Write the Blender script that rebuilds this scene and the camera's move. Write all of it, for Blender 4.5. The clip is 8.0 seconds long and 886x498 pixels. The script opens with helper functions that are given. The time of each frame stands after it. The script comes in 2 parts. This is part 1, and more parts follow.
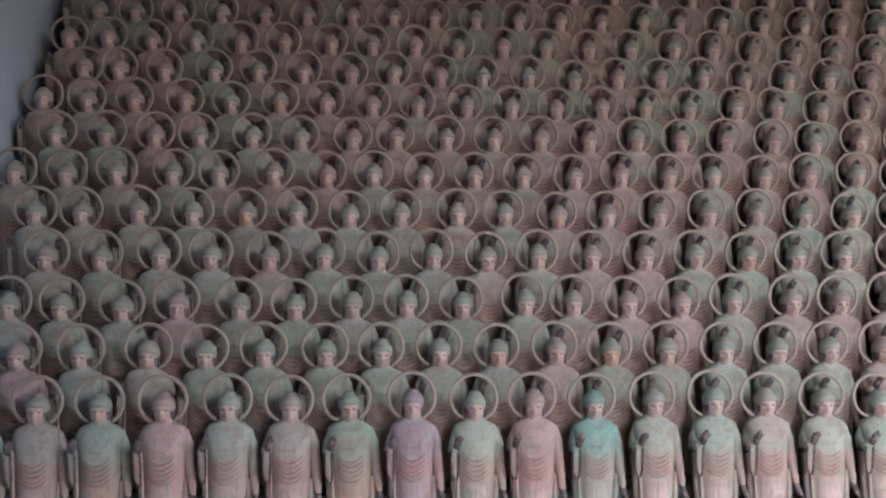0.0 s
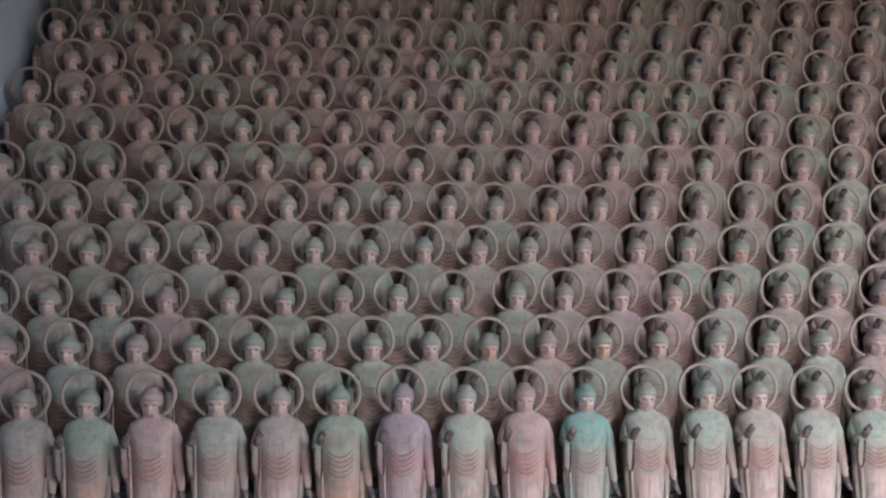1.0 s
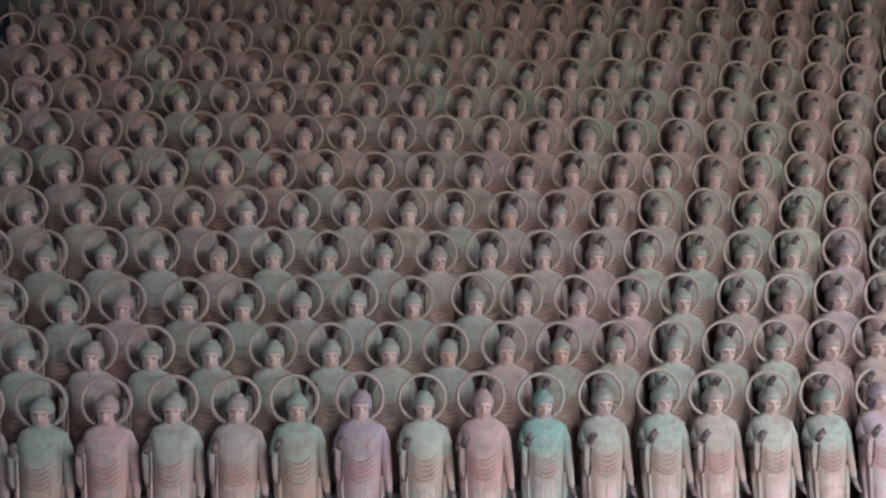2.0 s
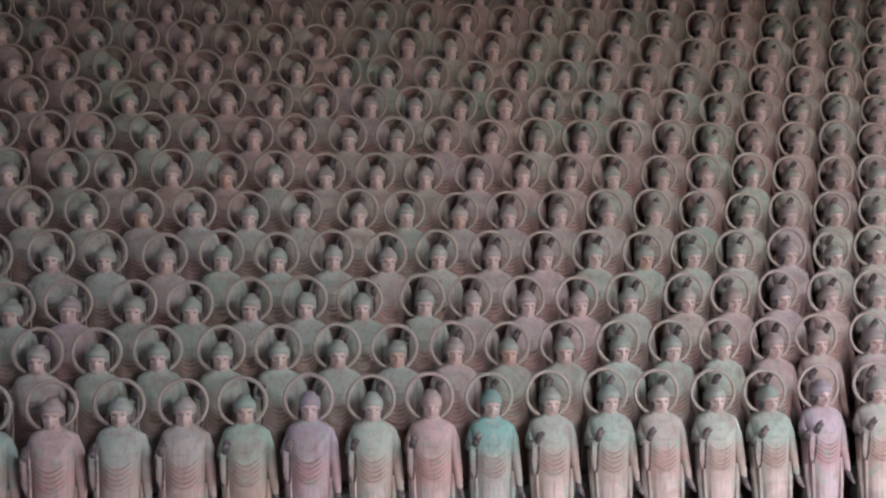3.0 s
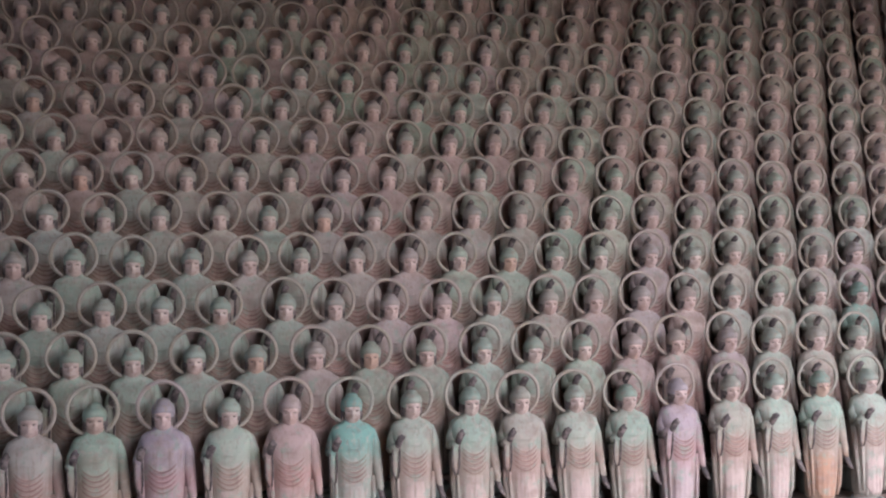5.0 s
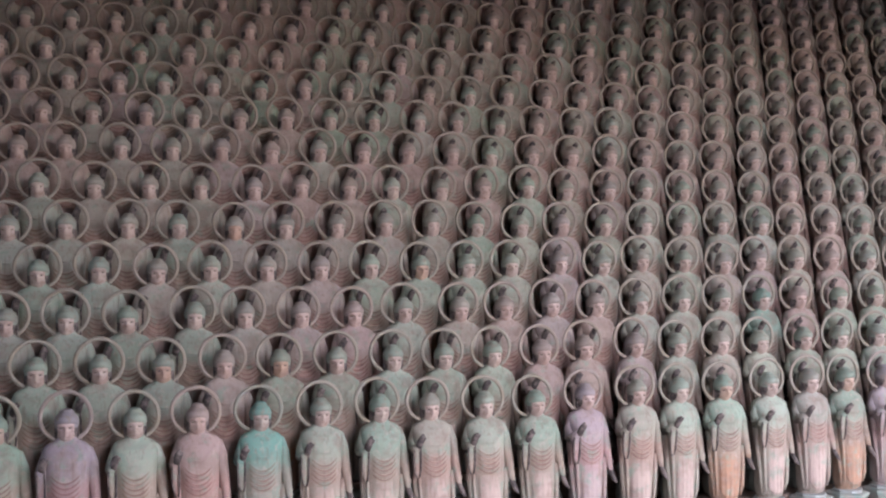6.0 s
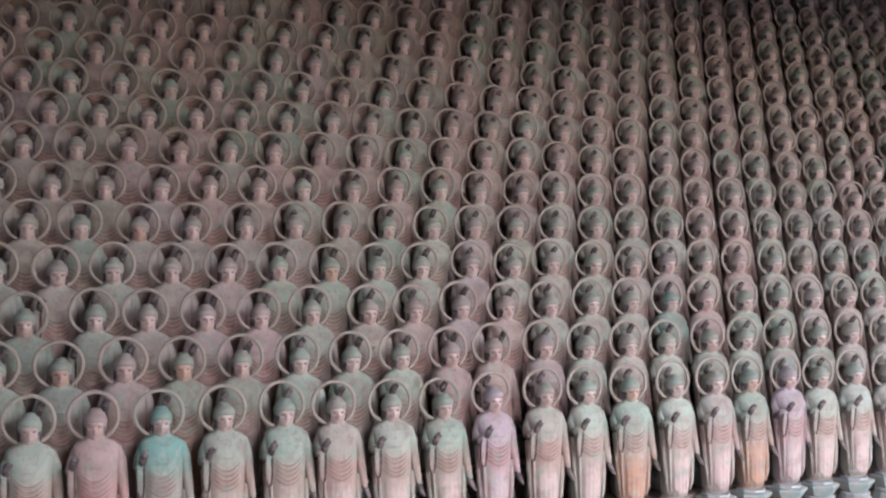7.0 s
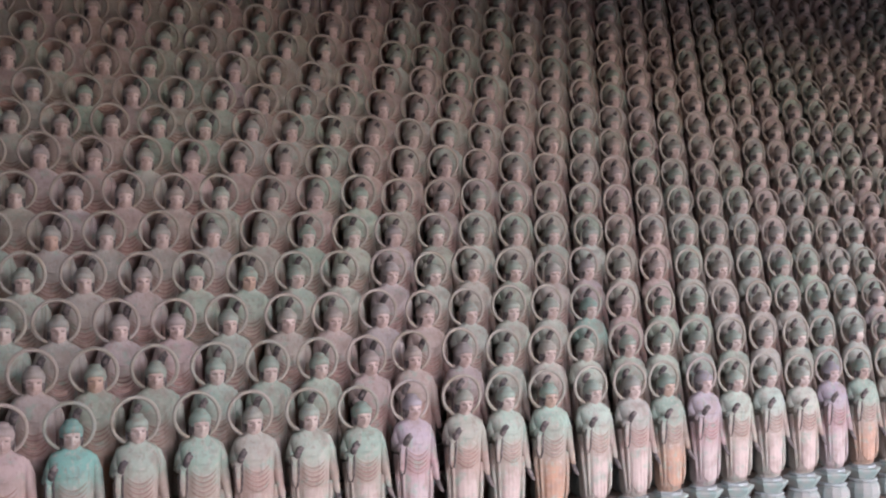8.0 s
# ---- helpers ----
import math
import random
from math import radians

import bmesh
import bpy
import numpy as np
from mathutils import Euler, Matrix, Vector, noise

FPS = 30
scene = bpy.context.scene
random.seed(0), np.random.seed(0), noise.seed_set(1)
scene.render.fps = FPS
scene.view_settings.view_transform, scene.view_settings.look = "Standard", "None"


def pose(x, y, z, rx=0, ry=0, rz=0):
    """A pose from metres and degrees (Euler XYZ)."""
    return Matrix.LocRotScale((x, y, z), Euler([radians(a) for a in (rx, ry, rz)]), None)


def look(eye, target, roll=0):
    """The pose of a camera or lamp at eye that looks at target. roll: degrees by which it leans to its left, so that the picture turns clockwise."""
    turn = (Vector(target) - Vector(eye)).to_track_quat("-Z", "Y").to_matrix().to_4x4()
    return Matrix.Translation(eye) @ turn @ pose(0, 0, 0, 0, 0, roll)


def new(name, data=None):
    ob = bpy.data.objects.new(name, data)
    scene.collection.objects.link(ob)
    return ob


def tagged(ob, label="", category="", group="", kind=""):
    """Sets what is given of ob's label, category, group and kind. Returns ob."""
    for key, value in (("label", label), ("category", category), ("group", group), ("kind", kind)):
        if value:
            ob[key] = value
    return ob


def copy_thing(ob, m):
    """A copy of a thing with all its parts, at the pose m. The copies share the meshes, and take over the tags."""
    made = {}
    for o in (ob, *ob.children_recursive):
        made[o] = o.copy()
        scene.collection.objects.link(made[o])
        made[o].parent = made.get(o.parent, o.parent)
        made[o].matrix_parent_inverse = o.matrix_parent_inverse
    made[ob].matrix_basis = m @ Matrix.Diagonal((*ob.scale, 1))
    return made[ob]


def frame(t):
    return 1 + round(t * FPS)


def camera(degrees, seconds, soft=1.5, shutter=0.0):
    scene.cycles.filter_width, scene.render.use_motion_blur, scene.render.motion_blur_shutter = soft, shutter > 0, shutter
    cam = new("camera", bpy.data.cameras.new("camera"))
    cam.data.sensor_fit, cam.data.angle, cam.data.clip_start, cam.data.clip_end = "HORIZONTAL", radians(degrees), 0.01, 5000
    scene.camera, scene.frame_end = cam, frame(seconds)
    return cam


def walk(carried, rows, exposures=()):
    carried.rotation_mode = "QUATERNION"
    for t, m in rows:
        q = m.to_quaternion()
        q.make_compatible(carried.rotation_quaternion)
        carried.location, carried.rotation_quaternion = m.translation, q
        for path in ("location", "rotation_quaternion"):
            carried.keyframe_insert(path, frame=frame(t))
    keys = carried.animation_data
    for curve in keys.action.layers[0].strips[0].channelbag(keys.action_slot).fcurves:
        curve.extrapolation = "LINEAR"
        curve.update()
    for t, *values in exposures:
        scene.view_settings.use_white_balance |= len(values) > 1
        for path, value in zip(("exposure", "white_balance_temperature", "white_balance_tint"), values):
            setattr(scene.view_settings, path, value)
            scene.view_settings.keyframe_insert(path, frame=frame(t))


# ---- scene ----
# ---- camera and walk ----
cam = camera(45.7, 8.0, soft=2.25)
PATH = [
    (0.0, -0.8992, -3.3974, 1.4899, -6.4386, 0.0001, -0.049),
    (0.5, -0.895, -3.3835, 1.4896, -6.9199, -0.4482, -0.1398),
    (1.0, -0.8819, -3.3759, 1.4879, -6.7364, -0.3361, 0.0473),
    (1.5, -0.8636, -3.3773, 1.4881, -7.4731, -0.0899, 0.0037),
    (3.0, -0.7955, -3.4153, 1.5018, -10.339, -0.1478, 0.2374),
    (3.5, -0.762, -3.4077, 1.4974, -11.737, -0.1174, 0.2879),
    (4.0, -0.7392, -3.4108, 1.4943, -12.8685, 0.0145, 0.153),
    (4.5, -0.7039, -3.4067, 1.5006, -14.2957, -0.1327, 0.3179),
    (6.0, -0.6084, -3.4705, 1.5068, -19.7172, 0.2634, 0.5271),
    (6.5, -0.5657, -3.4741, 1.5069, -21.6671, 0.2057, 0.6051),
    (7.0, -0.5158, -3.4951, 1.5107, -23.3083, 0.3153, 0.3024),
    (7.5, -0.4782, -3.5146, 1.5123, -24.8903, 0.4221, 0.1968),
    (8.0, -0.4622, -3.5218, 1.519, -26.8788, 0.5873, 0.5857),
]
walk(cam, [(t, pose(x, y, z, 90 + pitch, roll, yaw)) for t, x, y, z, yaw, pitch, roll in PATH], [(0.0, 2.46, 6400, 16), (8.0, 2.48, 6400, 16)])

# ---- world and light ----
world = bpy.data.worlds.new("sky")
scene.world = world
world.use_nodes = True
wt = world.node_tree
sky = wt.nodes.new("ShaderNodeTexSky")
sky.sky_type, sky.sun_disc = "NISHITA", False
sky.sun_elevation, sky.sun_rotation = radians(36), radians(162)
wt.links.new(sky.outputs[0], wt.nodes["Background"].inputs[0])
wt.nodes["Background"].inputs[1].default_value = 0.085
# the plan of the hall; the unseen front opening is sized to shape the light
WEST, EAST, SOUTH, NORTH, TOP = -2.165, 13.0, -3.9, 3.5, 5.6
DOOR_W, DOOR_E, DOOR_B, DOOR_T = 0.35, 12.8, 0.15, 3.1
# the bright overcast sky over the court, seen from the hall through its tall opening
sun = bpy.data.lights.new("sun", "SUN")
sun.energy, sun.angle, sun.color = 1.5, radians(100), (0.92, 0.865, 0.925)
sun_lamp = new("sun", sun)
ASIDE, UP = radians(18), radians(36)
sun_lamp.matrix_world = look((math.sin(ASIDE) * math.cos(UP), -math.cos(ASIDE) * math.cos(UP), math.sin(UP)), (0.0, 0.0, 0.0))


# ---- materials ----
class Nodes:
    """A node material under construction."""

    def __init__(self, name, rough=0.85, spec=0.25):
        self.mat = bpy.data.materials.new(name)
        self.mat.use_nodes = True
        self.tree = self.mat.node_tree
        self.bsdf = self.tree.nodes["Principled BSDF"]
        self.bsdf.inputs["Roughness"].default_value = rough
        self.bsdf.inputs["Specular IOR Level"].default_value = spec
        self.coord = self.tree.nodes.new("ShaderNodeTexCoord")

    def add(self, kind, **values):
        node = self.tree.nodes.new(kind)
        for key, value in values.items():
            if key == "op":
                node.operation = value
            elif key == "blend":
                node.data_type, node.blend_type = "RGBA", value
        return node

    def link(self, a, b):
        self.tree.links.new(a, b)

    def noise(self, scale, detail=4.0, rough=0.55, where=None):
        node = self.add("ShaderNodeTexNoise")
        node.inputs["Scale"].default_value = scale
        node.inputs["Detail"].default_value = detail
        node.inputs["Roughness"].default_value = rough
        self.link(where or self.coord.outputs["Object"], node.inputs["Vector"])
        return node.outputs["Fac"]

    def ramp(self, fac, lo, hi, a=0.0, b=1.0):
        node = self.add("ShaderNodeMapRange")
        node.interpolation_type = "SMOOTHSTEP"
        for i, v in enumerate((lo, hi, a, b)):
            node.inputs[i + 1].default_value = v
        self.link(fac, node.inputs[0])
        return node.outputs[0]

    def math(self, op, a, b):
        node = self.add("ShaderNodeMath", op=op)
        for i, v in enumerate((a, b)):
            if isinstance(v, (int, float)):
                node.inputs[i].default_value = v
            else:
                self.link(v, node.inputs[i])
        return node.outputs[0]

    def mix(self, fac, a, b, blend="MIX"):
        node = self.add("ShaderNodeMix", blend=blend)
        for i, v in ((0, fac), (6, a), (7, b)):
            if isinstance(v, (int, float)):
                node.inputs[i].default_value = v
            elif isinstance(v, tuple):
                node.inputs[i].default_value = (*v, 1.0)
            else:
                self.link(v, node.inputs[i])
        return node.outputs[2]

    def finish(self, colour, height=None, strength=0.3, distance=0.002):
        self.link(colour, self.bsdf.inputs["Base Color"])
        if height is not None:
            bump = self.add("ShaderNodeBump")
            bump.inputs["Strength"].default_value = strength
            bump.inputs["Distance"].default_value = distance
            self.link(height, bump.inputs["Height"])
            self.link(bump.outputs[0], self.bsdf.inputs["Normal"])
        return self.mat


def statue_paint(name, zone, own):
    """Flaking paint on clay. own: each statue's tint is its object's colour; else the tint carried by the joined mesh."""
    n = Nodes(name, 0.36 if zone == "skin" else 0.72, 0.5 if zone == "skin" else 0.35)
    if own:
        info = n.add("ShaderNodeObjectInfo")
        tint, robe = info.outputs["Color"], info.outputs["Alpha"]
        shift = n.add("ShaderNodeVectorMath", op="ADD")
        n.link(n.coord.outputs["Object"], shift.inputs[0])
        n.link(info.outputs["Random"], shift.inputs[1])
        where = shift.outputs[0]
        level = n.add("ShaderNodeSeparateXYZ")
        n.link(n.coord.outputs["Object"], level.inputs[0])
        height = level.outputs["Z"]
    else:
        att = n.add("ShaderNodeAttribute")
        att.attribute_name = "tint"
        tint, robe, where = att.outputs["Color"], att.outputs["Alpha"], n.coord.outputs["Object"]
        lev = n.add("ShaderNodeAttribute")
        lev.attribute_name = "level"
        height = lev.outputs["Fac"]
    big, mid, fine = n.noise(14, 3, 0.6, where), n.noise(55, 4, 0.6, where), n.noise(260, 3, 0.6, where)
    clay = (0.30, 0.245, 0.215)
    if zone in ("robe", "skirt"):
        patch = n.math("ADD", n.math("MULTIPLY", n.math("SUBTRACT", big, 0.5), 0.10), n.math("MULTIPLY", n.math("SUBTRACT", mid, 0.5), 0.05))
        level_at = n.math("ADD", height, patch)
        pink = n.mix(n.ramp(robe, 0.35, 0.95), (0.51, 0.405, 0.385), (0.46, 0.27, 0.195))
        pink = n.mix(n.ramp(robe, 0.35, 0.0, 0.0, 0.75), pink, tint)
        rust = n.mix(0.48, (0.41, 0.215, 0.19), tint)
        if zone == "robe":
            lower = n.mix(0.5, tint, (0.33, 0.27, 0.235))
            lower = n.mix(n.ramp(robe, 0.3, 0.95, 0.2, 0.75), lower, pink)
        else:
            lower = pink
        colour = n.mix(n.ramp(level_at, 0.13, 0.225), lower, rust)
        colour = n.mix(n.ramp(level_at, 0.240, 0.300), colour, n.mix(0.35, tint, (0.33, 0.285, 0.245)))
        colour = n.mix(n.ramp(level_at, 0.265, 0.335), colour, tint)
        worn = n.noise(24, 5, 0.65, where)
        colour = n.mix(n.ramp(worn, 0.52, 0.66, 0.0, 0.6), colour, (0.25, 0.355, 0.305))
        colour = n.mix(n.ramp(mid, 0.5, 0.7, 0.0, 0.5), colour, (0.50, 0.40, 0.375))
        colour = n.mix(n.ramp(big, 0.46, 0.7, 0.0, 0.5), colour, (0.28, 0.205, 0.18))
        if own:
            # red paint of the hanging folds, with the shade of their creases coloured in
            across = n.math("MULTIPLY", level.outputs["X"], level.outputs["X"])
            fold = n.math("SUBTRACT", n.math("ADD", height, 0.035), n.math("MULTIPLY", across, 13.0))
            red_crease_shade = n.math("MULTIPLY", n.math("MULTIPLY", n.ramp(fold, 0.228, 0.240), n.ramp(fold, 0.322, 0.312)), n.ramp(across, 0.0022, 0.0012))
            red_crease_shade = n.math("MULTIPLY", red_crease_shade, n.ramp(n.math("FRACT", n.math("DIVIDE", fold, 0.0162), 0.0), 0.55, 0.86, 0.0, 0.7))
            red_crease_shade = n.math("MULTIPLY", red_crease_shade, n.ramp(level.outputs["Y"], -0.015, -0.03))
            colour = n.mix(n.math("MULTIPLY", red_crease_shade, n.ramp(big, 0.25, 0.6, 0.5, 1.0)), colour, (0.19, 0.085, 0.07))
        streak = n.add("ShaderNodeMapping")
        streak.inputs["Scale"].default_value = (1, 1, 0.12)
        n.link(where, streak.inputs[0])
        colour = n.mix(n.ramp(n.noise(90, 3, 0.6, streak.outputs[0]), 0.50, 0.72, 0.0, 0.45), colour, (0.21, 0.14, 0.125))
        colour = n.mix(n.ramp(fine, 0.62, 0.72, 0.0, 0.25), colour, (0.12, 0.10, 0.09))
    elif zone == "skin":
        colour = n.mix(n.ramp(robe, 0.7, 1.0, 0.0, 0.7), (0.52, 0.385, 0.36), (0.48, 0.26, 0.175))
        colour = n.mix(0.22, colour, tint)
        colour = n.mix(n.ramp(mid, 0.5, 0.68, 0.0, 0.7), colour, (0.27, 0.17, 0.15))
        colour = n.mix(n.ramp(big, 0.42, 0.64, 0.0, 0.55), colour, (0.37, 0.255, 0.23))
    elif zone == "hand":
        # dark clay of the hands; also paints shade on ears and sides of faces
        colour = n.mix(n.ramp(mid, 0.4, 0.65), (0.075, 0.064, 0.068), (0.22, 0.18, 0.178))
    elif zone == "hair":
        colour = n.mix(0.28, tint, (0.14, 0.18, 0.165))
        colour = n.mix(n.ramp(mid, 0.48, 0.68, 0.0, 0.7), colour, clay)
        colour = n.mix(n.ramp(fine, 0.6, 0.75, 0.0, 0.5), colour, (0.1, 0.1, 0.09))
    else:
        colour = n.mix(0.22, (0.325, 0.275, 0.248), tint)
        colour = n.mix(n.ramp(big, 0.45, 0.65, 0.0, 0.6), colour, (0.30, 0.25, 0.20))
        colour = n.mix(n.ramp(mid, 0.55, 0.72, 0.0, 0.6), colour, (0.2, 0.165, 0.135))
    return n.finish(colour, n.math("ADD", mid, n.math("MULTIPLY", fine, 0.4)), 0.4, 0.0022)


ZONES = ("robe", "skin", "hand", "hair", "halo", "skirt")
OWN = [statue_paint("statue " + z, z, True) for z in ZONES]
JOINED = [statue_paint("far statue " + z, z, False) for z in ZONES]


def stained(name, a, b, c, scale, rough=0.85, strength=0.3, distance=0.003):
    n = Nodes(name, rough)
    big, fine = n.noise(scale, 4), n.noise(scale * 14, 4)
    colour = n.mix(n.ramp(big, 0.35, 0.65), a, b)
    colour = n.mix(n.ramp(fine, 0.5, 0.75, 0.0, 0.7), colour, c)
    return n.finish(colour, fine, strength, distance)


def timber(name, a, b, along=(1, 12, 12)):
    n = Nodes(name, 0.75)
    mapping = n.add("ShaderNodeMapping")
    mapping.inputs["Scale"].default_value = along
    n.link(n.coord.outputs["Object"], mapping.inputs[0])
    grain, wide = n.noise(6, 6, 0.65, mapping.outputs[0]), n.noise(1.7, 3)
    colour = n.mix(n.ramp(grain, 0.35, 0.68), a, b)
    colour = n.mix(n.ramp(wide, 0.45, 0.7, 0.0, 0.5), colour, (0.09, 0.08, 0.07))
    return n.finish(colour, grain, 0.3, 0.002)


PLASTER = stained("blue-grey limewash", (0.50, 0.60, 0.74), (0.45, 0.54, 0.67), (0.54, 0.62, 0.72), 1.3)
DIM = stained("old plaster", (0.56, 0.49, 0.44), (0.50, 0.43, 0.385), (0.42, 0.36, 0.32), 1.1)
FLOOR = stained("worn floor slab", (0.42, 0.385, 0.36), (0.37, 0.34, 0.315), (0.46, 0.425, 0.40), 2.0)
COURT = stained("dark court paving", (0.14, 0.13, 0.12), (0.11, 0.105, 0.10), (0.17, 0.16, 0.15), 0.6)
BOARD = timber("dusty tier timber", (0.27, 0.20, 0.175), (0.37, 0.28, 0.245))
BEAM = timber("ceiling timber", (0.12, 0.085, 0.06), (0.2, 0.15, 0.11))
GLAZE = stained("dusty green pedestal paint", (0.27, 0.36, 0.345), (0.38, 0.375, 0.36), (0.30, 0.275, 0.26), 14, 0.75)
PALE = stained("chalky white paint", (0.40, 0.44, 0.46), (0.34, 0.36, 0.36), (0.28, 0.27, 0.26), 20, 0.7)
GLAZE_DARK = stained("dark pedestal paint", (0.26, 0.315, 0.305), (0.35, 0.33, 0.32), (0.27, 0.245, 0.235), 15, 0.75)


# ---- mesh helpers ----
def mesh_of(name, bm, *materials, smooth=False):
    mesh = bpy.data.meshes.new(name)
    bm.to_mesh(mesh)
    bm.free()
    for m in materials:
        mesh.materials.append(m)
    if smooth:
        mesh.polygons.foreach_set("use_smooth", [True] * len(mesh.polygons))
    return mesh


def part(name, bm, material, parent, label=""):
    ob = new(name, bm if isinstance(bm, bpy.types.Mesh) else mesh_of(name, bm, material))
    ob.parent = parent
    return tagged(ob, label) if label else ob


def box(bm, x0, x1, y0, y1, z0, z1, bevel=0.0):
    made = bmesh.ops.create_cube(bm, size=1.0, matrix=Matrix.Translation(((x0 + x1) / 2, (y0 + y1) / 2, (z0 + z1) / 2)) @ Matrix.Diagonal((x1 - x0, y1 - y0, z1 - z0, 1)))
    if bevel:
        edges = {e for v in made["verts"] for e in v.link_edges}
        bmesh.ops.bevel(bm, geom=list(edges), offset=bevel, segments=2, affect="EDGES", profile=0.6)
    return bm


def structure(name, label, category, material, *boxes, bevel=0.0):
    bm = bmesh.new()
    for b in boxes:
        box(bm, *b, bevel=bevel)
    return tagged(new(name, mesh_of(name, bm, material)), label, category, kind="structure")


# ---- the hall ----
# court added out of view, paved dark to limit light bounced onto upper rows
structure("ground", "unseen dark paved court added before the hall", "ground", COURT, (-70, 70, -140, SOUTH - 0.3, -0.25, -0.05))
structure("floor", "worn stone floor of the hall", "floor", FLOOR, (WEST - 0.25, EAST + 0.25, SOUTH - 0.3, NORTH, -0.25, 0.0))
structure("wall_west", "pale blue-grey limewashed side wall beside the tiers", "wall", PLASTER, (WEST - 0.25, WEST, SOUTH - 0.3, NORTH + 0.3, 0.0, TOP))
structure("wall_east", "old plastered end wall", "wall", DIM, (EAST, EAST + 0.25, SOUTH - 0.3, NORTH + 0.3, 0.0, TOP))
structure("wall_north", "old plastered wall behind the tiers", "wall", DIM, (WEST, EAST, NORTH, NORTH + 0.3, 0.0, TOP))
# added behind the camera: lintel and west jamb hold daylight off upper and left rows
structure("wall_south", "unseen plastered front wall, its wide opening set to shape the light", "wall", DIM,
          (WEST, DOOR_W, SOUTH - 0.3, SOUTH, 0.0, TOP), (DOOR_E, EAST, SOUTH - 0.3, SOUTH, 0.0, TOP),
          (DOOR_W, DOOR_E, SOUTH - 0.3, SOUTH, 0.0, DOOR_B), (DOOR_W, DOOR_E, SOUTH - 0.3, SOUTH, DOOR_T, TOP))
structure("ceiling", "dark timber ceiling", "ceiling", BEAM, (WEST - 0.25, EAST + 0.25, SOUTH - 0.3, NORTH + 0.3, TOP, TOP + 0.2))

# ---- the tiers ----
PITCH, ROWS_UP = 0.20, 19
NOSE_Z, NOSE_Y, FOOT = 0.435, -0.050, 0.174


def row_place(r):
    """Depth of the middle and height of the feet of the statues in row r."""
    z = np.interp(r, (1, 3, 5, 8, 10, 11), (0.964, 1.2842, 1.6134, 2.0951, 2.4046, 2.5610))
    y = np.interp(r, (1, 3, 5, 8, 10, 11), (0.0, 0.2800, 0.5780, 1.0400, 1.3279, 1.4740))
    if r > 11:
        z, y = z + 0.1585 * (r - 11), y + 0.147 * (r - 11)
    return float(y) - NOSE_Y, float(z) - NOSE_Z


def sag(r, c):
    """The steps are not quite level: how far the feet in column c stand off the row's mean height."""
    if r == 1:
        return float(np.interp(c, (-9, -4, 1, 4, 9, 13), (0.012, 0.004, -0.003, -0.006, 0.0, 0.004)))
    if r == 2:
        return float(np.interp(c, (-9, -4, 4, 13), (0.005, 0.002, -0.003, 0.003)))
    return float(np.interp(c, (-5, 0, 5, 10), (-0.003, -0.003, 0.002, 0.006)))


for r in range(1, ROWS_UP + 1):
    y, z = row_place(r)
    front = y - 0.088
    back = NORTH if r == ROWS_UP else row_place(r + 1)[0] - 0.088
    tier = structure("tier", "dusty brown timber step carrying a row of statues", "tier", BOARD, (WEST, EAST, front, back + 0.02 if r < ROWS_UP else back, z - FOOT - 0.03, z - FOOT), bevel=0.004)
    structure("riser", "dusty brown timber riser between two steps", "riser", BOARD, (WEST, EAST, front + 0.014, front + 0.03, 0.0 if r == 1 else row_place(r - 1)[1] - FOOT, z - FOOT - 0.03))


# ---- the statues ----
class Shape:
    """Collects lofted pieces of one mesh."""

    def __init__(self):
        self.v, self.f, self.m = [], [], []

    def loft(self, rings, zone, ends=True):
        """rings: rows of points, each closed round."""
        base, n = len(self.v), len(rings[0])
        for ring in rings:
            self.v.extend(tuple(p) for p in ring)
        for i in range(len(rings) - 1):
            for j in range(n):
                k = (j + 1) % n
                self.f.append((base + i * n + j, base + i * n + k, base + (i + 1) * n + k, base + (i + 1) * n + j))
                self.m.append(zone)
        if ends:
            self.f.append(tuple(base + j for j in reversed(range(n))))
            self.f.append(tuple(base + (len(rings) - 1) * n + j for j in range(n)))
            self.m += [zone, zone]

    def tube(self, path, radii, zone, n=8, flat=1.0):
        """A limb along a path; flat squeezes it from front to back."""
        pts = [Vector(p) for p in path]
        rings = []
        for i, p in enumerate(pts):
            way = (pts[min(i + 1, len(pts) - 1)] - pts[max(i - 1, 0)]).normalized()
            side = way.cross(Vector((0, -1, 0.001))).normalized()
            fore = side.cross(way).normalized()
            rings.append([p + radii[i] * (math.cos(a) * side + flat * math.sin(a) * fore) for a in (2 * math.pi * j / n for j in range(n))])
        self.loft(rings, zone)

    def blob(self, centre, size, zone, n=8, rows=6):
        c = Vector(centre)
        self.loft([[c + Vector((size[0] * math.sin(b) * math.cos(a), size[1] * math.sin(b) * math.sin(a), size[2] * math.cos(b)))
                    for a in (2 * math.pi * j / n for j in range(n))] for b in (math.pi * (0.06 + 0.88 * (1 - i / (rows - 1))) for i in range(rows))], zone)

    def mesh(self, name, materials):
        mesh = bpy.data.meshes.new(name)
        mesh.from_pydata([(x, y, z * 0.825 if 0 < z < 0.2 else (z if z <= 0 else z - 0.035)) for x, y, z in self.v], [], self.f)
        for m in materials:
            mesh.materials.append(m)
        mesh.polygons.foreach_set("material_index", self.m)
        mesh.polygons.foreach_set("use_smooth", [True] * len(self.f))
        mesh.update()
        return mesh


BODY_Z = (0.015, 0.04, 0.12, 0.20, 0.27, 0.33, 0.37, 0.397, 0.412, 0.421, 0.427, 0.432, 0.450)
BODY_W = (0.052, 0.057, 0.061, 0.064, 0.067, 0.070, 0.072, 0.0720, 0.0680, 0.059, 0.046, 0.031, 0.0220)
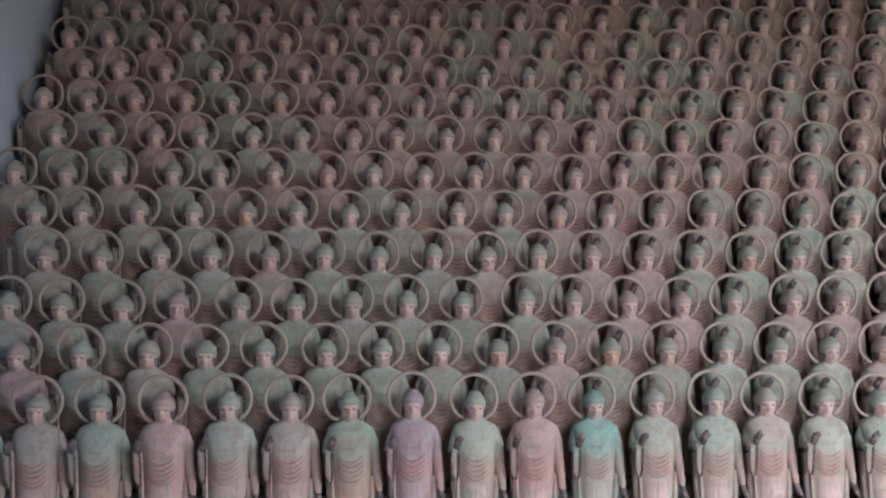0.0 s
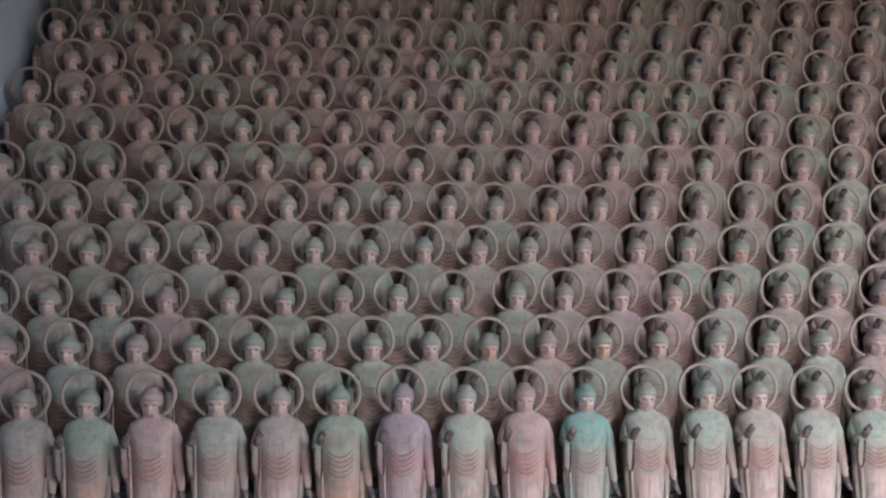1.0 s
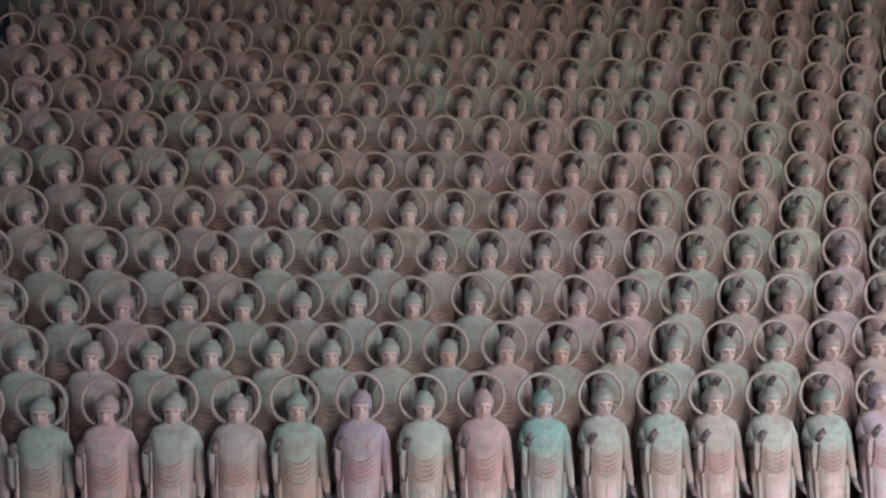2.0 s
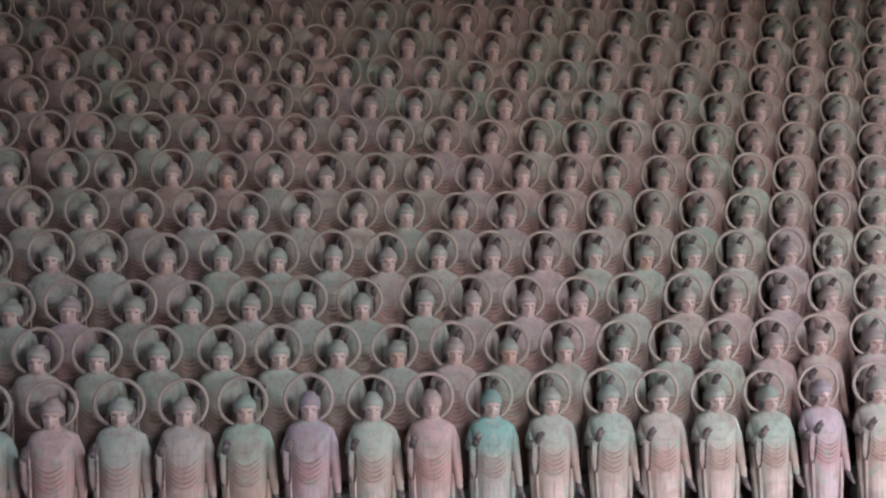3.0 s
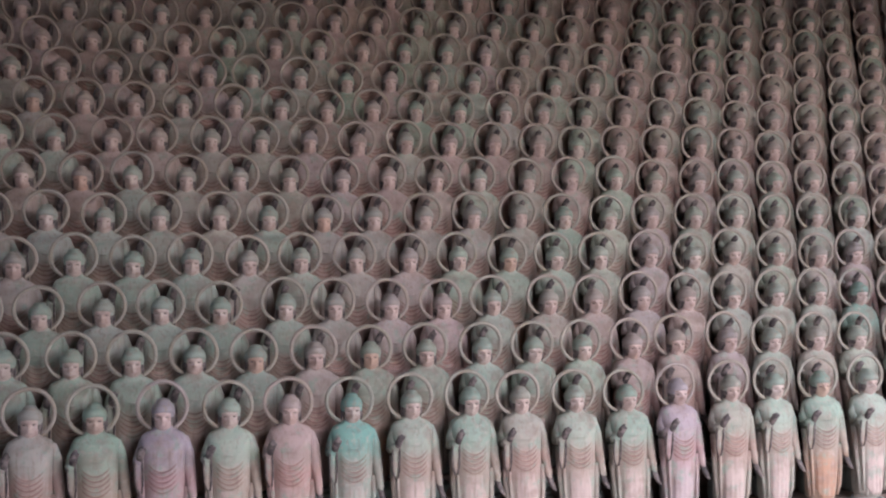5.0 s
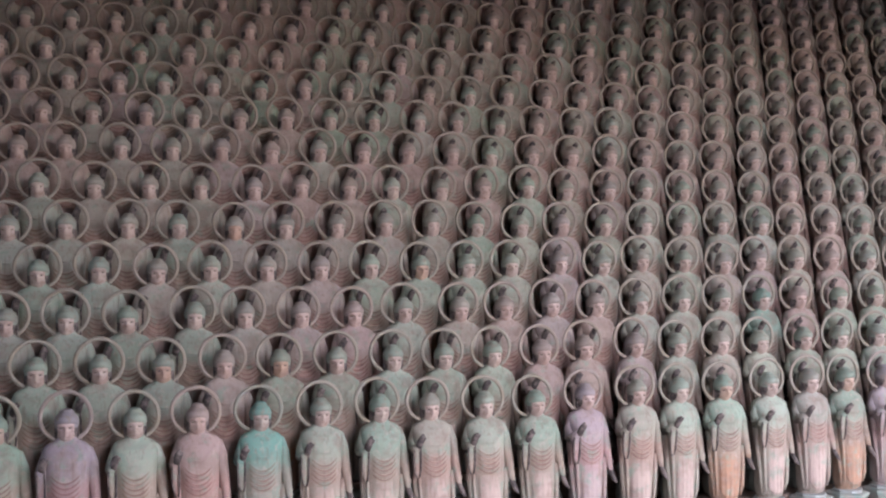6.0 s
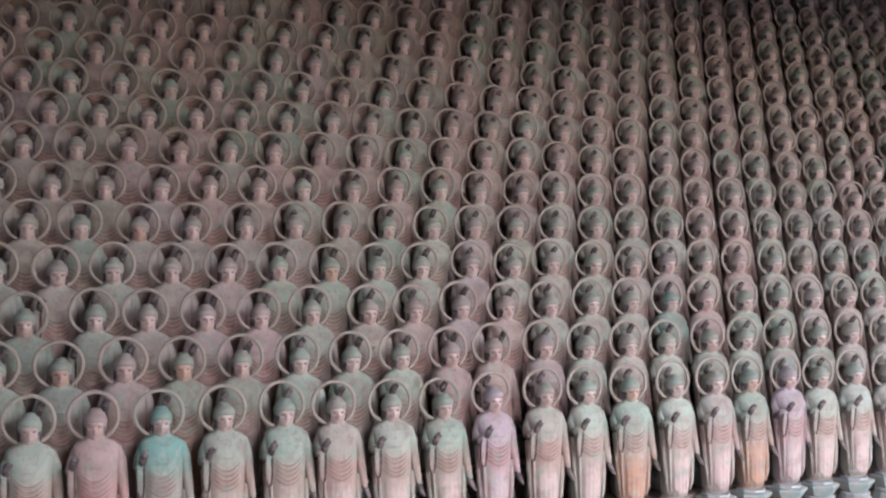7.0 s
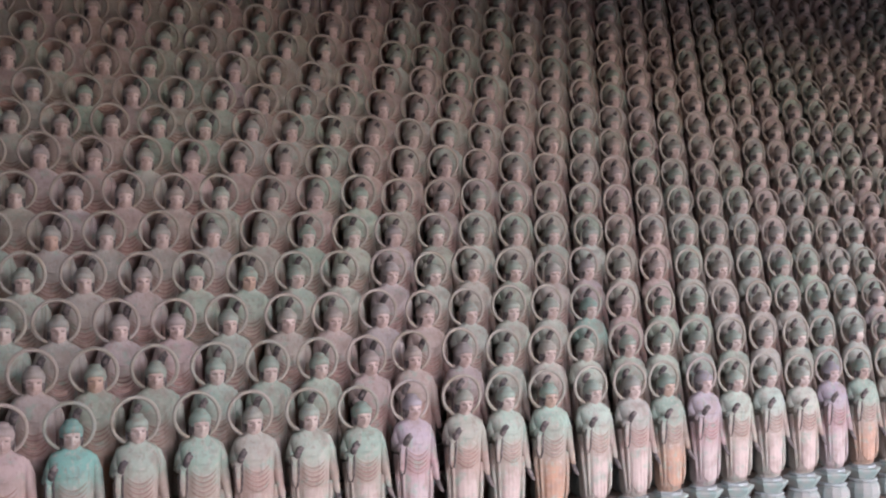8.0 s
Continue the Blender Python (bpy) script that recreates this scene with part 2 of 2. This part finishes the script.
BODY_F = (0.042, 0.049, 0.051, 0.053, 0.057, 0.057, 0.052, 0.043, 0.032, 0.025, 0.022, 0.020, 0.020)
BODY_B = (0.041, 0.046, 0.047, 0.047, 0.048, 0.049, 0.048, 0.044, 0.036, 0.030, 0.025, 0.022, 0.020)


def swell(x, width):
    return math.exp(-(x / width) ** 2)


def robe_relief(x, z, front):
    """How far the cloth stands out at a place of the front: hanging loops, pleats, chest band, collar and the cross fold."""
    if front <= 0:
        return 0.0
    out = 0.0
    loop = z - 13 * x * x
    if 0.232 < loop < 0.316:
        ph = (loop / 0.0162) % 1.0
        fade = min(1, (0.316 - loop) / 0.012, (loop - 0.232) / 0.02) * min(1, max(0, (0.046 - abs(x)) / 0.016))
        out += 0.0105 * fade * (ph if ph < 0.72 else (1 - ph) * 2.57)
    if z < 0.25:
        fade = min(1, (0.25 - z) / 0.06)
        out += 0.0030 * fade * math.sin(2 * math.pi * x / 0.0175 + 5 * z) * (0.7 + 0.3 * math.sin(130 * x))
        out += 0.004 * fade * swell(x, 0.02)
    out += 0.0042 * swell(z - 0.352 - 1.2 * x * x, 0.0042) * swell(x, 0.022)
    out -= 0.0024 * swell(z - 0.344 - 1.2 * x * x, 0.004) * swell(x, 0.024)
    out += 0.0055 * swell((z - 0.388) - 1.25 * (x - 0.052), 0.006) * (1 if 0.004 < x < 0.062 else 0)
    out += 0.0030 * swell(z - 0.400 - 6 * x * x, 0.0042)
    out += 0.0050 * min(1.0, max(0.0, (z - 0.335) / 0.03)) * min(1.0, max(0.0, (0.412 - z) / 0.04))
    return out * front


def turn_points(n, share=0.66):
    """n angles round a body, denser at its front (-y)."""
    ahead = round(n * share)
    return [math.pi + math.pi * j / ahead for j in range(ahead)] + [math.pi * j / (n - ahead) for j in range(n - ahead)]


def statue_mesh(name, fine, tip, seed, materials):
    """One standing statue, feet at the origin, facing -y. fine: 0 far, 1 middle, 2 near; tip: degrees by which its halo leans."""
    rnd = random.Random(seed)
    s = Shape()
    nu, low, mid, high = ((12, 3, 3, 6), (30, 8, 20, 15), (40, 10, 36, 20))[fine]
    n = (5, 8, 12)[fine]
    # robe
    levels = list(np.linspace(0.015, 0.20, low, endpoint=False)) + list(np.linspace(0.20, 0.33, mid, endpoint=False)) + list(np.linspace(0.33, 0.45, high))
    rings = []
    for z in levels:
        w, f, b = np.interp(z, BODY_Z, BODY_W), np.interp(z, BODY_Z, BODY_F), np.interp(z, BODY_Z, BODY_B)
        ring = []
        for a in turn_points(nu):
            ca, sa = math.cos(a), math.sin(a)
            x = w * math.copysign(abs(ca) ** 0.85, ca)
            y = (f if sa < 0 else b) * math.copysign(abs(sa) ** 0.85, sa)
            front = max(0.0, -sa * 1.5 - 0.15)
            push = robe_relief(x, z, min(1.0, front)) if fine else 0.0
            ring.append((x, y - push, z - (0.008 * max(0, -sa) if z < 0.02 else 0)))
        rings.append(ring)
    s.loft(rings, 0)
    # skirt front with its rounded hem
    cols, rows = ((4, 3), (9, 8), (17, 16))[fine]
    rings = []
    for i in range(rows):
        front, back = [], []
        for j in range(cols):
            u = 2 * j / (cols - 1) - 1
            hem = 0.018 + 0.050 * abs(u) ** 3
            z = hem + (0.235 - hem) * i / (rows - 1)
            wide = 0.041 + 0.003 * (i / (rows - 1))
            x = wide * u + 0.002
            depth = np.interp(z, BODY_Z, BODY_F) * math.sqrt(max(0.05, 1 - (x / 0.064) ** 2))
            swing = 0.0018 * math.sin(2 * math.pi * x / 0.0185 + 3 * z) * (1 - i / rows) if fine else 0.0
            front.append((x, -depth - 0.0085 * (1 - abs(u) ** 6) * (1 - 0.75 * (i / (rows - 1)) ** 2) - swing, z))
            back.append((x, -depth + 0.006, z))
        rings.append(front + back[::-1])
    s.loft(rings, 5)
    # under-robe and feet
    s.loft([[(w * math.cos(a), 0.006 + d * math.sin(a), z) for a in (2 * math.pi * j / (2 * n) for j in range(2 * n))]
            for w, d, z in ((0.052, 0.038, -0.014), (0.048, 0.035, 0.01), (0.046, 0.033, 0.05))], 0)
    if not fine:
        s.loft([[(w * math.cos(a), w * math.sin(a), z) for a in (2 * math.pi * j / 6 for j in range(6))] for w, z in ((0.08, -0.174), (0.06, -0.13), (0.06, -0.06), (0.086, -0.04), (0.080, -0.014))], 4)
    # hanging arm
    s.tube([(0.048, 0.0, 0.413), (0.063, 0.001, 0.399), (0.075, 0.0, 0.355), (0.083, -0.008, 0.285), (0.089, -0.019, 0.228), (0.092, -0.026, 0.200)],
           [0.009, 0.0165, 0.0200, 0.0175, 0.0140, 0.010], 0, n)
    s.tube([(0.088, -0.025, 0.212), (0.095, -0.033, 0.184), (0.101, -0.040, 0.164), (0.108, -0.047, 0.150)], [0.0085, 0.0100, 0.0085, 0.003], 2, n, 0.8)
    if fine:
        s.tube([(-0.020, -0.0535, 0.3535), (-0.008, -0.0565, 0.3515), (0.008, -0.0565, 0.3515), (0.020, -0.0535, 0.3535)], [0.0015, 0.0040, 0.0040, 0.0015], 0, 6)
    # mantle edges down the sides
    s.tube([(0.070, -0.010, 0.25), (0.068, -0.022, 0.16), (0.062, -0.030, 0.08), (0.055, -0.028, 0.03)], [0.012, 0.009, 0.0075, 0.003], 0, n)
    s.tube([(-0.070, -0.010, 0.31), (-0.070, -0.026, 0.21), (-0.064, -0.034, 0.11), (-0.056, -0.030, 0.03)], [0.011, 0.0085, 0.0075, 0.003], 0, n)
    s.tube([(-0.063, -0.050, 0.335), (-0.060, -0.050, 0.24), (-0.056, -0.050, 0.13), (-0.050, -0.046, 0.04)], [0.006, 0.0055, 0.005, 0.003], 0, n)
    # raised forearm reaching forward, its hanging cuff and the hand
    s.tube([(-0.048, 0.0, 0.411), (-0.058, 0.001, 0.397), (-0.068, -0.002, 0.362), (-0.074, -0.020, 0.336), (-0.073, -0.052, 0.340), (-0.068, -0.084, 0.358)],
           [0.009, 0.0150, 0.0180, 0.0190, 0.0175, 0.0120], 0, n)
    s.tube([(-0.071, -0.068, 0.352), (-0.0715, -0.066, 0.33), (-0.071, -0.062, 0.285), (-0.069, -0.058, 0.255), (-0.068, -0.054, 0.242)], [0.011, 0.0125, 0.0120, 0.0095, 0.003], 0, n, 0.5)
    if fine:
        # thin dark tubes stand in for the shade along both cuff edges
        s.tube([(-0.060, -0.078, 0.352), (-0.0580, -0.074, 0.315), (-0.0585, -0.068, 0.270), (-0.062, -0.062, 0.243)], [0.0036, 0.0032, 0.0034, 0.0022], 2, 5)
        s.tube([(-0.080, -0.074, 0.350), (-0.0820, -0.071, 0.315), (-0.0800, -0.066, 0.270), (-0.070, -0.061, 0.241)], [0.0030, 0.0026, 0.0026, 0.0020], 2, 5)
    s.tube([(-0.067, -0.080, 0.350), (-0.064, -0.091, 0.370), (-0.060, -0.099, 0.386), (-0.055, -0.104, 0.398 + rnd.uniform(-0.004, 0.004))], [0.0105, 0.0130, 0.0115, 0.0040], 2, n, 0.8)
    if fine:
        s.tube([(-0.060, -0.094, 0.376), (-0.053, -0.101, 0.383), (-0.047, -0.104, 0.389)], [0.0085, 0.0070, 0.0035], 2, 6)
    # head
    base = len(s.v)
    hu, hv = ((10, 7), (24, 18), (38, 30))[fine]
    rings = []
    for i in range(hv):
        b = math.pi * (0.03 + 0.94 * i / (hv - 1))
        z = 0.4775 - 0.0468 * math.cos(b)
        t = max(0.0, (0.476 - z) / 0.045)
        ring = []
        for a in turn_points(hu):
            r = math.sin(b) ** 0.7
            x, y = 0.0362 * (1 - 0.08 * t * t) * r * math.cos(a), 0.041 * r * math.sin(a)
            if math.sin(a) < -0.15 and fine:
                y -= 0.0105 * swell(x, 0.0050) * swell(z - 0.467, 0.009)
                y -= 0.0060 * swell(abs(x) - 0.013, 0.010) * swell(z - 0.4840, 0.0034)
                y += 0.0095 * swell(abs(x) - 0.0140, 0.0075) * swell(z - 0.4765, 0.0038)
                y -= 0.0055 * swell(x, 0.0095) * swell(z - 0.4520, 0.0030)
                y += 0.0045 * swell(x, 0.011) * swell(z - 0.4465, 0.0024)
                y -= 0.0030 * swell(x, 0.008) * swell(z - 0.4385, 0.004)
            ring.append((x, y, z))
        rings.append(ring)
    first = len(s.f)
    s.loft(rings, 1)
    # back and sides become hair; shade is coloured onto the lower cheeks' sides
    for i in range(first, len(s.f)):
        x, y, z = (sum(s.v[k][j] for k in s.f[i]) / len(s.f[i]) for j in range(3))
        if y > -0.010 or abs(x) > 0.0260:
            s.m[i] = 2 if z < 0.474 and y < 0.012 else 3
    # hair cap with its crown
    profile = ((0.93, -0.004), (1.03, 0.000), (1.06, 0.006), (1.03, 0.013), (0.95, 0.0190), (0.83, 0.0235), (0.71, 0.0262), (0.63, 0.0285), (0.60, 0.0315), (0.54, 0.0350), (0.43, 0.0380), (0.27, 0.0402), (0.10, 0.0413), (0.02, 0.0415))
    rings = []
    for k, h in profile:
        fade = max(0.0, 1 - h / 0.03)
        rings.append([(0.0370 * k * math.cos(a), 0.001 + 0.0430 * k * math.sin(a), 0.4950 + 0.92 * h - 0.014 * fade * (1 + math.sin(a))) for a in turn_points(hu, 0.5)])
    s.loft(rings, 3)
    for side in (-1, 1):
        # ears take the dark hand colour as painted shade
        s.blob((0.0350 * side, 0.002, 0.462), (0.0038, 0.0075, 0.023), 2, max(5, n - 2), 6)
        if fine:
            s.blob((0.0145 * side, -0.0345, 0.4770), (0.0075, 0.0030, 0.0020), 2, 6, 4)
    s.v[base:] = [(0.95 * x, 1.0 * y, 0.526 + 1.0 * (z - 0.530)) for x, y, z in s.v[base:]]
    # halo ring on a short peg at the nape
    ru, rv = ((20, 4), (36, 6), (56, 8))[fine]
    tilt, lift, off = radians(tip), rnd.uniform(-0.002, 0.002), -0.005 + rnd.uniform(-0.003, 0.003)
    rings = []
    for i in range(ru + 1):
        a = 2 * math.pi * i / ru
        ring = []
        for j in range(rv):
            c = 2 * math.pi * j / rv
            rad = 0.0765 + 0.0068 * math.cos(c) + 0.0008 * math.sin(3 * a + seed)
            up, deep = rad * math.cos(a), 0.0054 * math.sin(c)
            ring.append((off + rad * math.sin(a), 0.008 + deep * math.cos(tilt) + (up + 0.07) * math.sin(tilt), 0.5015 + lift + up * math.cos(tilt) - deep * math.sin(tilt)))
        rings.append(ring)
    s.loft(rings, 4, ends=False)
    s.tube([(-0.003, 0.006, 0.425), (-0.008, 0.012, 0.430), (-0.010, 0.013, 0.440)], [0.008, 0.007, 0.006], 4, 6)
    return s.mesh(name, materials)


# tints: mantle colour, then how warm the lower robe is (0 as the mantle, 0.35 pink, 1 orange)
GREEN, GREY, PINK, PURPLE, TEAL, SAGE = (0.295, 0.395, 0.335), (0.385, 0.375, 0.345), (0.46, 0.35, 0.34), (0.375, 0.32, 0.37), (0.19, 0.37, 0.345), (0.37, 0.43, 0.38)
FRONT = {-9: (GREY, 0.35), -8: (GREEN, 0.8), -7: (PINK, 0.35), -6: (SAGE, 0.38), -5: (GREY, 0.38), -4: (GREEN, 0.84), -3: (PURPLE, 0.1), -2: (SAGE, 0.36),
         -1: (PINK, 0.2), 0: (TEAL, 0.2), 1: (SAGE, 0.36), 2: (GREEN, 0.4), 3: (GREY, 0.35), 4: (SAGE, 0.38), 5: (GREEN, 0.36), 6: (PURPLE, 0.12), 7: (GREY, 0.3),
         8: (SAGE, 0.36), 9: (GREEN, 0.95), 10: (SAGE, 0.36), 11: (GREY, 0.36), 12: (GREEN, 0.92), 13: (PURPLE, 0.2), 14: (SAGE, 0.36), 15: (SAGE, 0.35), 16: (GREY, 0.33),
         17: (PURPLE, 0.2), 18: (GREEN, 0.85)}
MARKED = {(2, -1.5): (GREEN, 1.0), (4, 3.5): (GREEN, 1.0), (6, -4.5): (PINK, 1.0), (8, -5.5): (GREY, 1.0), (8, -8.5): (PINK, 1.0), (5, -6): (GREY, 0.95), (2, -9.5): (PURPLE, 0.2),
          (4, 11.5): (PURPLE, 0.2), (6, 8.5): (PURPLE, 0.2), (5, -5): (SAGE, 0.3), (6, -3.5): (SAGE, 0.3), (5, -3): (SAGE, 0.2), (3, -4): (SAGE, 0.2), (3, 11): (TEAL, 0.3), (2, 12.5): (GREEN, 0.3),
          (2, 0.5): (GREEN, 1.0), (4, 4.5): (GREEN, 0.3), (5, 0): (GREY, 1.0), (3, 1): (PURPLE, 0.2), (5, 7): (PURPLE, 0.2), (4, 6.5): (PURPLE, 0.2), (3, 6): (PURPLE, 0.2), (3, -7): (PURPLE, 0.2)}
LOOKS = {GREEN: "green-grey", GREY: "dusty grey", PINK: "faded pink-grey", PURPLE: "purple-grey", TEAL: "bright teal", SAGE: "pale sage-grey"}


def tint_of(r, c, rnd):
    pick = rnd.choices((GREEN, GREY, PINK, PURPLE, SAGE, TEAL), (36, 25, 12, 5, 24, 0) if r < 6 else (14, 34, 34, 5, 11, 0))[0]
    warm = rnd.choice((0.3, 0.34, 0.36, 0.38, 0.42, 0.5, 0.6)) if pick is not PURPLE else 0.2
    if r == 1 and c in FRONT:
        pick, warm = FRONT[c]
    pick, warm = MARKED.get((r, c), (pick, warm))
    k, dust = rnd.uniform(0.88, 1.08), 0.0 if r == 1 else (0.6 if pick is PURPLE else 0.28)
    return pick, tuple(k * (v + dust * (g - v)) * rnd.uniform(0.97, 1.03) for v, g in zip(pick, (0.40, 0.325, 0.29))) + (warm,)


NEAR = [statue_mesh("statue", 2, t, i, OWN) for i, t in enumerate((-1.0, 1.5, 4.0, 0.0))]
MIDDLE = [statue_mesh("statue", 1, t, i + 9, OWN) for i, t in enumerate((-2.0, 2.0, 5.0, 0.5))]
FAR = [statue_mesh("far statue", 0, t, i + 30, JOINED) for i, t in enumerate((-1.0, 3.0))]

# pedestals: six-sided slab, waist and foot
def prism(profile, sides=6):
    bm = bmesh.new()
    rings = [[bm.verts.new((r * math.cos(a), r * math.sin(a), z)) for a in (2 * math.pi * (j + 0.5) / sides for j in range(sides))] for r, z in profile]
    for low, high in zip(rings, rings[1:]):
        for j in range(sides):
            bm.faces.new((low[j], low[(j + 1) % sides], high[(j + 1) % sides], high[j]))
    bm.faces.new(list(reversed(rings[0])))
    bm.faces.new(rings[-1])
    return bm


pedestal = tagged(new("pedestal"), "dusty green six-sided waisted pedestal under a statue", "pedestal", "pedestals on the tiers")
part("top_slab", prism(((0.056, -0.054), (0.066, -0.042), (0.083, -0.019), (0.087, -0.011), (0.085, -0.005), (0.070, 0.0))), GLAZE, pedestal)
part("neck_ring", prism(((0.062, -0.067), (0.067, -0.063), (0.067, -0.057), (0.062, -0.054)), 12), PALE, pedestal, "pale grey moulded neck ring")
part("drum", prism(((0.060, -0.160), (0.074, -0.145), (0.079, -0.120), (0.077, -0.095), (0.070, -0.076), (0.060, -0.067)), 12), GLAZE_DARK, pedestal)
part("foot_block", prism(((0.062, 0.0), (0.062, 0.008), (0.057, 0.011)), 8), PALE, pedestal, "pale blue-white block under the feet")
pedestal.location = (0, 0, -50)
patterns = [pedestal]

# how far the statues of the front row stand off their even spacing, in millimetres
FRONT_STRAY = (1, -6, -3, -10, -11, -12, -11, -6, -5, 0, 5, 15, 10, 10, 12, 10, 18, 10, 16, 26, 26, 12, 4, -20, -22)
rnd = random.Random(7)
far_v, far_f, far_m, far_tint, far_level = [], [], [], [], []
for r in range(1, ROWS_UP + 1):
    y, z = row_place(r)
    shift = 0.0 if r % 2 else -0.5
    last = 20 + int(0.9 * r)
    for k in range(-10 if r % 2 or r > 4 else -9, last + 1):
        c = k + shift
        look_name, tint = tint_of(r, c, rnd)
        # the rows draw together towards the side wall, the more so the higher they stand
        crowd = 0.0045 * max(0.0, -c) * (r - 1) / 10 + ((0.035 if r > 8 else 0.015) if c < -9.9 else 0.0)
        if r > 2:
            crowd += float(np.interp(c, (-10, -7, -3, 1, 6), (0.002, -0.008, -0.008, 0.004, 0.009)) + np.interp(r, (8, 9.5), (0.0, 0.009)))
        stray = FRONT_STRAY[int(c) + 9] / 1000 if r == 1 and -9 <= c <= 15 else (-0.024 if r == 1 and c > 15 else rnd.gauss(0, 0.003))
        x, yy = PITCH * c + crowd + stray, y + rnd.gauss(0, 0.003)
        grow = rnd.gauss(1.0, 0.008)
        lift = sag(r, c)
        m = pose(x, yy, z + lift, rnd.gauss(0, 0.5), rnd.gauss(0, 0.6), -3 + rnd.gauss(0, 2.5))
        if r <= 10 and k <= 18 or r == 1 and k <= 22:
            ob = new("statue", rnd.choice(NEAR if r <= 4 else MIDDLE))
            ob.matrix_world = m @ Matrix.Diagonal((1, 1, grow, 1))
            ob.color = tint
            warm = "orange" if tint[3] > 0.65 else "pink"
            tagged(ob, f"{LOOKS[look_name]} standing statue, {warm} flaking robe, ring halo", "statue", "statues standing in rows on the tiers")
            base = pedestal if r == 1 and k == -10 else copy_thing(pedestal, pose(x, yy, z - 0.014 + lift))
            base.matrix_basis = pose(x, yy, z - 0.014 + lift)
        else:
            mesh = rnd.choice(FAR)
            at = len(far_v)
            for v in mesh.vertices:
                far_v.append(tuple(m @ v.co))
                far_tint.append(tint)
                far_level.append(v.co.z)
            for p in mesh.polygons:
                far_f.append(tuple(at + i for i in p.vertices))
                far_m.append(p.material_index)
mesh = bpy.data.meshes.new("far_statues")
mesh.from_pydata(far_v, [], far_f)
for mat in JOINED:
    mesh.materials.append(mat)
mesh.polygons.foreach_set("material_index", far_m)
mesh.polygons.foreach_set("use_smooth", [True] * len(far_f))
mesh.attributes.new("tint", "FLOAT_COLOR", "POINT").data.foreach_set("color", [v for t in far_tint for v in t])
mesh.attributes.new("level", "FLOAT", "POINT").data.foreach_set("value", far_level)
tagged(new("far_statues", mesh), "further rows of painted standing statues with ring halos", "statues", kind="stuff")
